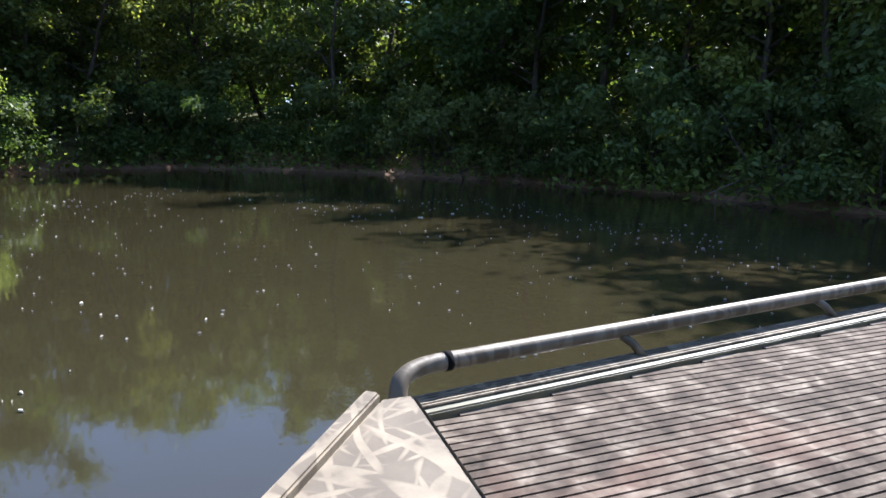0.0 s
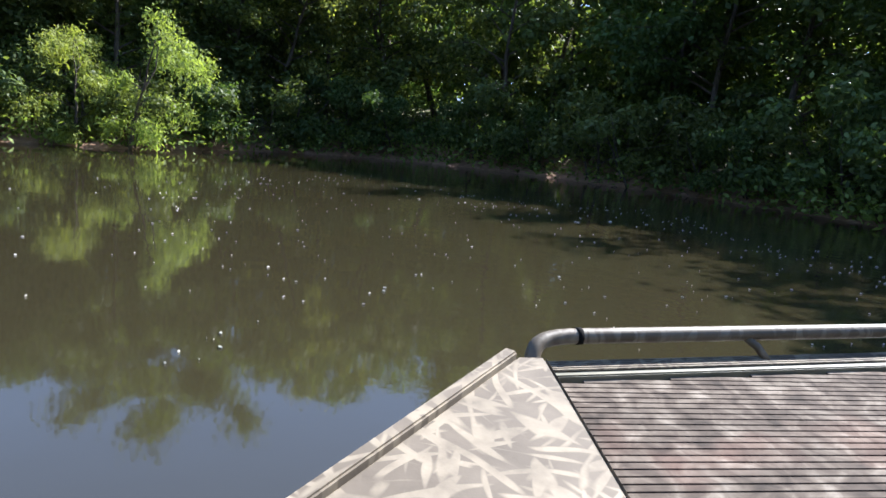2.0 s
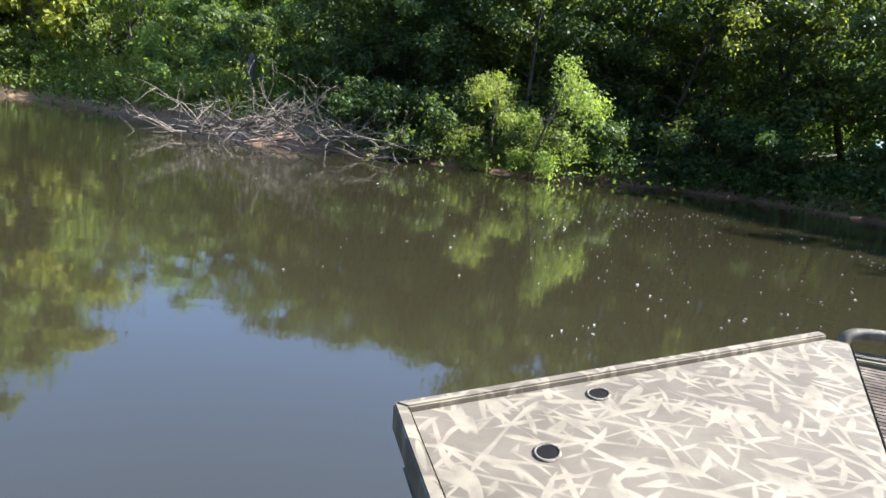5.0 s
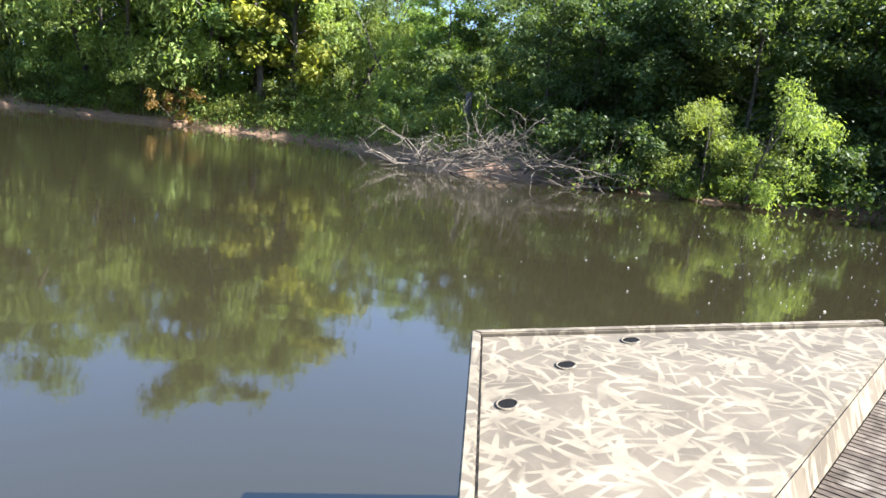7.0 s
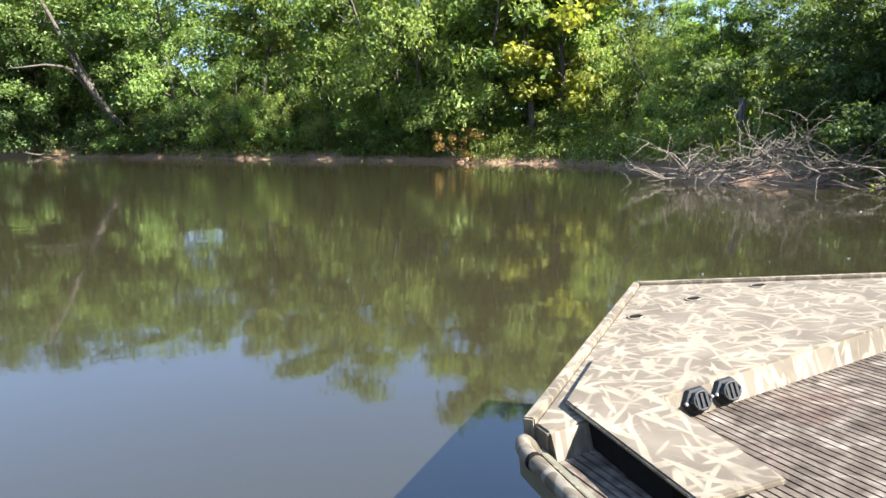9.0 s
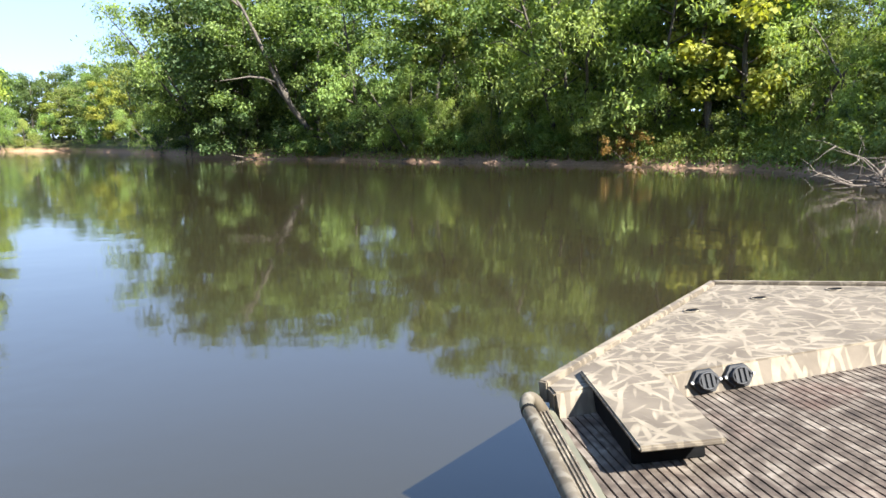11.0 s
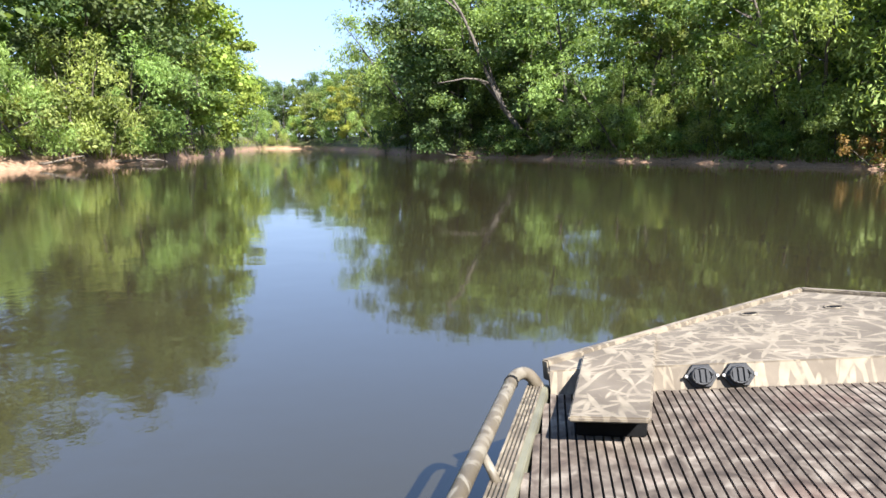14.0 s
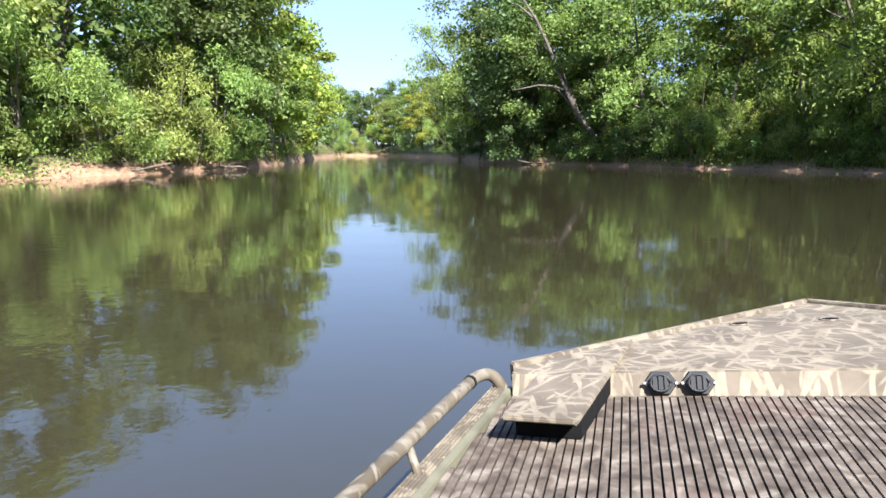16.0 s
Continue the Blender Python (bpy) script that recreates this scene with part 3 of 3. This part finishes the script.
def root_tangle(az, back, seed):
    """Bare roots hanging out of the washed clay bank."""
    rng = random.Random(seed)
    root = new("root_tangle")
    root.location = on_bank(az, back, 0.0)
    inward = -polar(az, 1)
    side = Vector((inward.y, -inward.x, 0))
    for k in range(11):
        bm = bmesh.new()
        start = side * rng.uniform(-1.1, 1.1) + Vector((0, 0, rng.uniform(0.0, 0.25)))
        head = inward * rng.uniform(0.5, 1.0) + side * rng.gauss(0, 0.5) + Vector((0, 0, -rng.uniform(0.2, 0.7)))
        pts = crooked(rng, start, head, rng.uniform(0.8, 1.6), 0.22)
        r = rng.uniform(0.015, 0.045)
        tube(bm, pts, [r * (1 - 0.75 * q / 6) for q in range(7)], 6)
        part("root", bm, DEAD, root, smooth=True)
    tagged(root, "grey bare roots hanging from the washed-out clay bank", "roots", "root tangles on the bank")


root_tangle(31.0, 2.0, 41)
root_tangle(26.2, 1.8, 42)
root_tangle(35.5, 2.0, 43)
root_tangle(23.2, 1.7, 44)


def stump():
    bm = bmesh.new()
    tube(bm, [(0, 0, -0.3), (0.02, 0, 0.3), (0.03, 0.02, 0.9), (0.06, 0.0, 1.5)], [0.22, 0.16, 0.14, 0.11], 9)
    ob = part("tree_stump", bm, BARK, smooth=True)
    ob.location = on_bank(-53.0, 2.6, 0.1)
    tagged(ob, "upright weathered broken stump among the weeds", "tree stump")


stump()


# ---------------------------------------------------------------- flecks on the water
def build_flecks():
    rng = np.random.default_rng(4)
    bm_verts, faces = [], []
    for i in range(560):
        if i < 340:
            az = rng.uniform(-150, -72)
            r = shore(az) * (0.16 + 0.42 * rng.random())
        elif i < 535:
            az = rng.uniform(-140, -78)
            r = shore(az) * (0.55 + 0.04 * rng.normal() + 0.05 * math.sin(az * 0.25))
        else:
            az = rng.uniform(-75, -42)
            r = rng.uniform(4, 14)
        c = polar(az, r, 0.004)
        size = rng.uniform(0.006, 0.022) * (2.2 if rng.random() < 0.05 else 1) * (0.7 if r < 8 else 1)
        n = 6
        k = len(bm_verts)
        sq = rng.uniform(0.15, 0.6)
        turn = rng.uniform(0, 3.14)
        for z, s in ((0.0, 1.0), (0.008, 0.8)):
            for j in range(n):
                a = 2 * math.pi * j / n
                q = size * s * rng.uniform(0.7, 1.2)
                x, y = math.cos(a) * q, math.sin(a) * q * sq
                bm_verts.append(c + Vector((x * math.cos(turn) - y * math.sin(turn), x * math.sin(turn) + y * math.cos(turn), z)))
        faces.append([k + n + j for j in range(n)])
        for j in range(n):
            faces.append((k + j, k + (j + 1) % n, k + n + (j + 1) % n, k + n + j))
    ob = mesh_object("foam_flecks", bm_verts, faces, FOAM)
    tagged(ob, "scattered pale foam flecks and bits drifting on the river", "foam", kind="stuff")


build_flecks()

# ---------------------------------------------------------------- the boat
boat = new("flat_bottom_boat")
boat.matrix_world = Matrix.Translation((0.0, 0.0, 0.6535)) @ pose(0, 0, 0, -1.5, -5.8, -6.35)
tagged(boat, "camouflage-painted aluminium flat-bottom boat with ribbed front deck", "boat")
W, TIP, CORNER, DECK = 0.988, 0.895, 0.082, -0.060
AFT = -3.0
FLARE = 0.10                        # how far the sides open out per metre towards the stern


def prism(outline, z0, z1, bevel=0.0):
    """A slab over an outline of (x, y), given anticlockwise."""
    bm = bmesh.new()
    lo = [bm.verts.new((x, y, z0)) for x, y in outline]
    hi = [bm.verts.new((x, y, z1)) for x, y in outline]
    n = len(outline)
    bm.faces.new(lo[::-1])
    bm.faces.new(hi)
    for i in range(n):
        bm.faces.new((lo[i], lo[(i + 1) % n], hi[(i + 1) % n], hi[i]))
    if bevel:
        bmesh.ops.bevel(bm, geom=bm.edges[:], offset=bevel, segments=2, affect="EDGES")
    return bm


def block(x0, x1, y0, y1, z0, z1, bevel=0.0):
    return prism([(x0, y0), (x1, y0), (x1, y1), (x0, y1)], z0, z1, bevel)


def build_hull():
    """Sloped hull skin below the deck."""
    bm = bmesh.new()
    top = [(-W - 0.06 + FLARE * AFT, AFT), (W + 0.06 - FLARE * AFT, AFT), (W + 0.03, CORNER), (0.0, TIP + 0.02), (-W - 0.03, CORNER)]
    low = [(-W - 0.12, AFT + 0.05), (W + 0.12, AFT + 0.05), (W - 0.12, -0.2), (0.0, 0.35), (-W + 0.12, -0.2)]
    a = [bm.verts.new((x, y, DECK - 0.05)) for x, y in top]
    b = [bm.verts.new((x, y, -0.78)) for x, y in low]
    bm.faces.new(a)
    bm.faces.new(b[::-1])
    for i in range(5):
        bm.faces.new((b[i], b[(i + 1) % 5], a[(i + 1) % 5], a[i]))
    bmesh.ops.bevel(bm, geom=bm.edges[:], offset=0.015, segments=2, affect="EDGES")
    part("hull", bm, HULL_PAINT, boat, "olive drab painted hull")


build_hull()
# raised nose: top plate, its lip and its rear face
part("nose_deck", prism([(-W, 0.023), (W, 0.023), (W, CORNER), (0, TIP), (-W, CORNER)], DECK - 0.045, 0.0, 0.006), CAMO, boat, "camouflage-painted raised nose plate")
for s in (-1, 1):
    a, b = Vector((s * W, CORNER)), Vector((0, TIP))
    d = (b - a).normalized()
    nrm = Vector((d.y, -d.x)) * (1 if s > 0 else -1)
    pts = [a, b, b + Vector((0, 0.035)), a + nrm * 0.03]
    if s < 0:
        pts = [pts[0], pts[3], pts[2], pts[1]]
        pts = pts[::-1]
    part("edge_trim", prism([tuple(p) for p in pts], -0.05, 0.012, 0.004), CAMO, boat, "thin raised edge trim")
SLOPE = math.degrees(math.atan2(-DECK, 0.020))


def build_riser():
    """Sloped rear face of the nose."""
    bm = bmesh.new()
    rows = [[bm.verts.new((x, y, z)) for y, z in ((0.0, DECK - 0.004), (0.020, -0.002), (0.020, -0.02), (0.010, DECK - 0.02))] for x in (-W + 0.004, W - 0.004)]
    for k in range(4):
        bm.faces.new((rows[0][k], rows[1][k], rows[1][(k + 1) % 4], rows[0][(k + 1) % 4]))
    bm.faces.new(rows[0])
    bm.faces.new(rows[1][::-1])
    bmesh.ops.recalc_face_normals(bm, faces=bm.faces)
    part("nose_riser", bm, CAMO, boat, "sloping camouflage-painted riser")


build_riser()
part("deck_base", prism([(-W + FLARE * AFT, AFT), (W - FLARE * AFT, AFT), (W, 0.012), (-W, 0.012)], DECK - 0.046, DECK - 0.022), DARK_GROOVE, boat, "dark base under the slats")
# three slots on the nose plate, their dark inside a flat black face
for x, y, t in ((-0.286, 0.575, 30), (0.0, 0.606, 0), (0.286, 0.575, -30)):
    bm = bmesh.new()
    n = 14
    ring = [[bm.verts.new((math.cos(2 * math.pi * k / n) * 0.027 * f, math.sin(2 * math.pi * k / n) * 0.021 * f, z)) for k in range(n)] for f, z in ((1.22, 0.001), (1.18, 0.004), (1.0, 0.004), (0.97, 0.0015))]
    for p, q in zip(ring, ring[1:]):
        for k in range(n):
            bm.faces.new((p[k], p[(k + 1) % n], q[(k + 1) % n], q[k]))
    rim = part("slot_rim", bm, CAMO, boat, "thin painted slot rim", True)
    rim.location = (x, y, 0)
    rim.rotation_euler = (0, 0, radians(t * 0.4))
    # no hole is cut: the recess's darkness is black colour on the plate
    bm = bmesh.new()
    bm.faces.new([bm.verts.new((math.cos(2 * math.pi * k / n) * 0.0268, math.sin(2 * math.pi * k / n) * 0.0208, 0.002)) for k in range(n)])
    part("slot_opening", bm, BLACK_FOAM, rim, "flat black face painted as the slot's dark inside")
# box lid on the port side of the nose
part("box_lid", prism([(-0.941, -0.381), (-0.763, -0.409), (-0.64, 0.317), (-0.883, 0.11)], 0.006, 0.020, 0.004), CAMO, boat, "camouflage-painted box lid")
part("box_body", prism([(-0.925, -0.30), (-0.765, -0.325), (-0.655, 0.295), (-0.872, 0.105)], DECK, 0.005, 0.003), BLACK_FOAM, boat, "black box body under the lid")


def socket(x):
    """Black six-sided socket with cover and two screws on the riser."""
    bm = bmesh.new()
    n = 6
    for f, z0, z1 in ((1.0, 0.0, 0.012), (0.72, 0.012, 0.022)):
        lo = [bm.verts.new((math.cos(math.pi * k / 3) * 0.046 * f, math.sin(math.pi * k / 3) * 0.036 * f, z0)) for k in range(n)]
        hi = [bm.verts.new((math.cos(math.pi * k / 3) * 0.043 * f, math.sin(math.pi * k / 3) * 0.033 * f, z1)) for k in range(n)]
        bm.faces.new(hi)
        for k in range(n):
            bm.faces.new((lo[k], lo[(k + 1) % n], hi[(k + 1) % n], hi[k]))
    base = part("socket", bm, BLACK_PLASTIC, boat, "black plastic six-sided socket")
    base.matrix_local = Matrix.Translation((x, 0.008, DECK / 2 + 0.002)) @ pose(0, 0, 0, SLOPE, 0, 0)
    bm = bmesh.new()
    ring = [(math.cos(2 * math.pi * k / 16) * 0.026, math.sin(2 * math.pi * k / 16) * 0.022, 0.023) for k in range(17)]
    tube(bm, ring, [0.0035] * 17, 6)
    part("ring", bm, BLACK_PLASTIC, base, "", True)
    for k in range(3):
        part("rib", block(-0.02 + 0.015 * k, -0.012 + 0.015 * k, -0.018, 0.018, 0.022, 0.027), BLACK_PLASTIC, base)
    for s in (-1, 1):
        bm = bmesh.new()
        bmesh.ops.create_cone(bm, cap_ends=True, segments=8, radius1=0.005, radius2=0.0035, depth=0.004)
        bmesh.ops.translate(bm, verts=bm.verts, vec=(s * 0.041, 0, 0.014))
        part("screw", bm, ALUMINIUM, base, "bright screw head")


socket(-0.572)
socket(-0.474)


def deck_slats():
    pitch, width = 0.0208, 0.0158
    me = None
    side = int((W - FLARE * AFT) / pitch)
    for i in range(-side, side + 1):
        x = pitch * i
        front = min(-0.004, 0.03 - (abs(x) - W) / FLARE)
        if front < AFT + 0.1:
            continue
        if me is not None and front > -0.005:
            ob = new("deck_slat", me)
            ob.parent = boat
        else:
            ob = part("deck_slat", block(-width / 2, width / 2, AFT + 0.02, front, DECK - 0.022, DECK), SLAT, boat)
            if front > -0.005:
                me = ob.data
        ob.location = (x, 0, 0)


deck_slats()
# ribbed gunwale ledges and rails
def swung(ob, s):
    """Opens a part of one side out towards the stern."""
    turn = s * math.atan(FLARE)
    ob.matrix_local = Matrix.Translation((s * W, 0.03, 0)) @ Matrix.Rotation(turn, 4, "Z") @ Matrix.Translation((-s * W, -0.03, 0))
    return ob


for s in (-1, 1):
    x0, x1 = (s * (W + 0.002), s * (W + 0.066))
    lo, hi = min(x0, x1), max(x0, x1)
    swung(part("gunwale", block(lo, hi, AFT, 0.05, DECK - 0.04, DECK + 0.012, 0.003), HULL_PAINT, boat, "painted gunwale ledge"), s)
    for k in range(5):
        c = s * (W + 0.0225 + k * 0.0095)
        swung(part("gunwale_rib", block(c - 0.003, c + 0.003, AFT + 0.01, 0.045, DECK + 0.013, DECK + 0.018, 0.001), CAMO, boat), s)
    x = s * (W + 0.088)
    bm = bmesh.new()
    pts = [(s * (W + 0.03), 0.035, DECK + 0.005), (s * (W + 0.05), 0.03, DECK + 0.045), (s * (W + 0.07), 0.01, DECK + 0.062), (x, -0.04, DECK + 0.066), (x, -0.12, DECK + 0.066), (x, -0.8, DECK + 0.066),
           (x, -2.0, DECK + 0.066), (x - s * 0.01, -2.15, DECK + 0.05), (s * (W + 0.05), -2.2, DECK)]
    pts = rounded(pts)
    tube(bm, pts, [0.018] * len(pts), 12)
    rail = swung(part("rail", bm, RAIL_PAINT, boat, "worn painted tubular rail", True), s)
    bm = bmesh.new()
    tube(bm, [(x, -0.085, DECK + 0.066), (x, -0.098, DECK + 0.066)], [0.020, 0.020], 12)
    part("rail_clamp", bm, BLACK_FOAM, rail, "dark worn clamp ring", True)
    for y in (-0.52, -1.2, -1.8):
        bm = bmesh.new()
        tube(bm, [(s * (W + 0.045), y - 0.05, DECK + 0.01), (s * (W + 0.065), y - 0.03, DECK + 0.04), (x, y, DECK + 0.062)], [0.010, 0.010, 0.010], 8)
        part("rail_post", bm, RAIL_PAINT, rail, "", True)
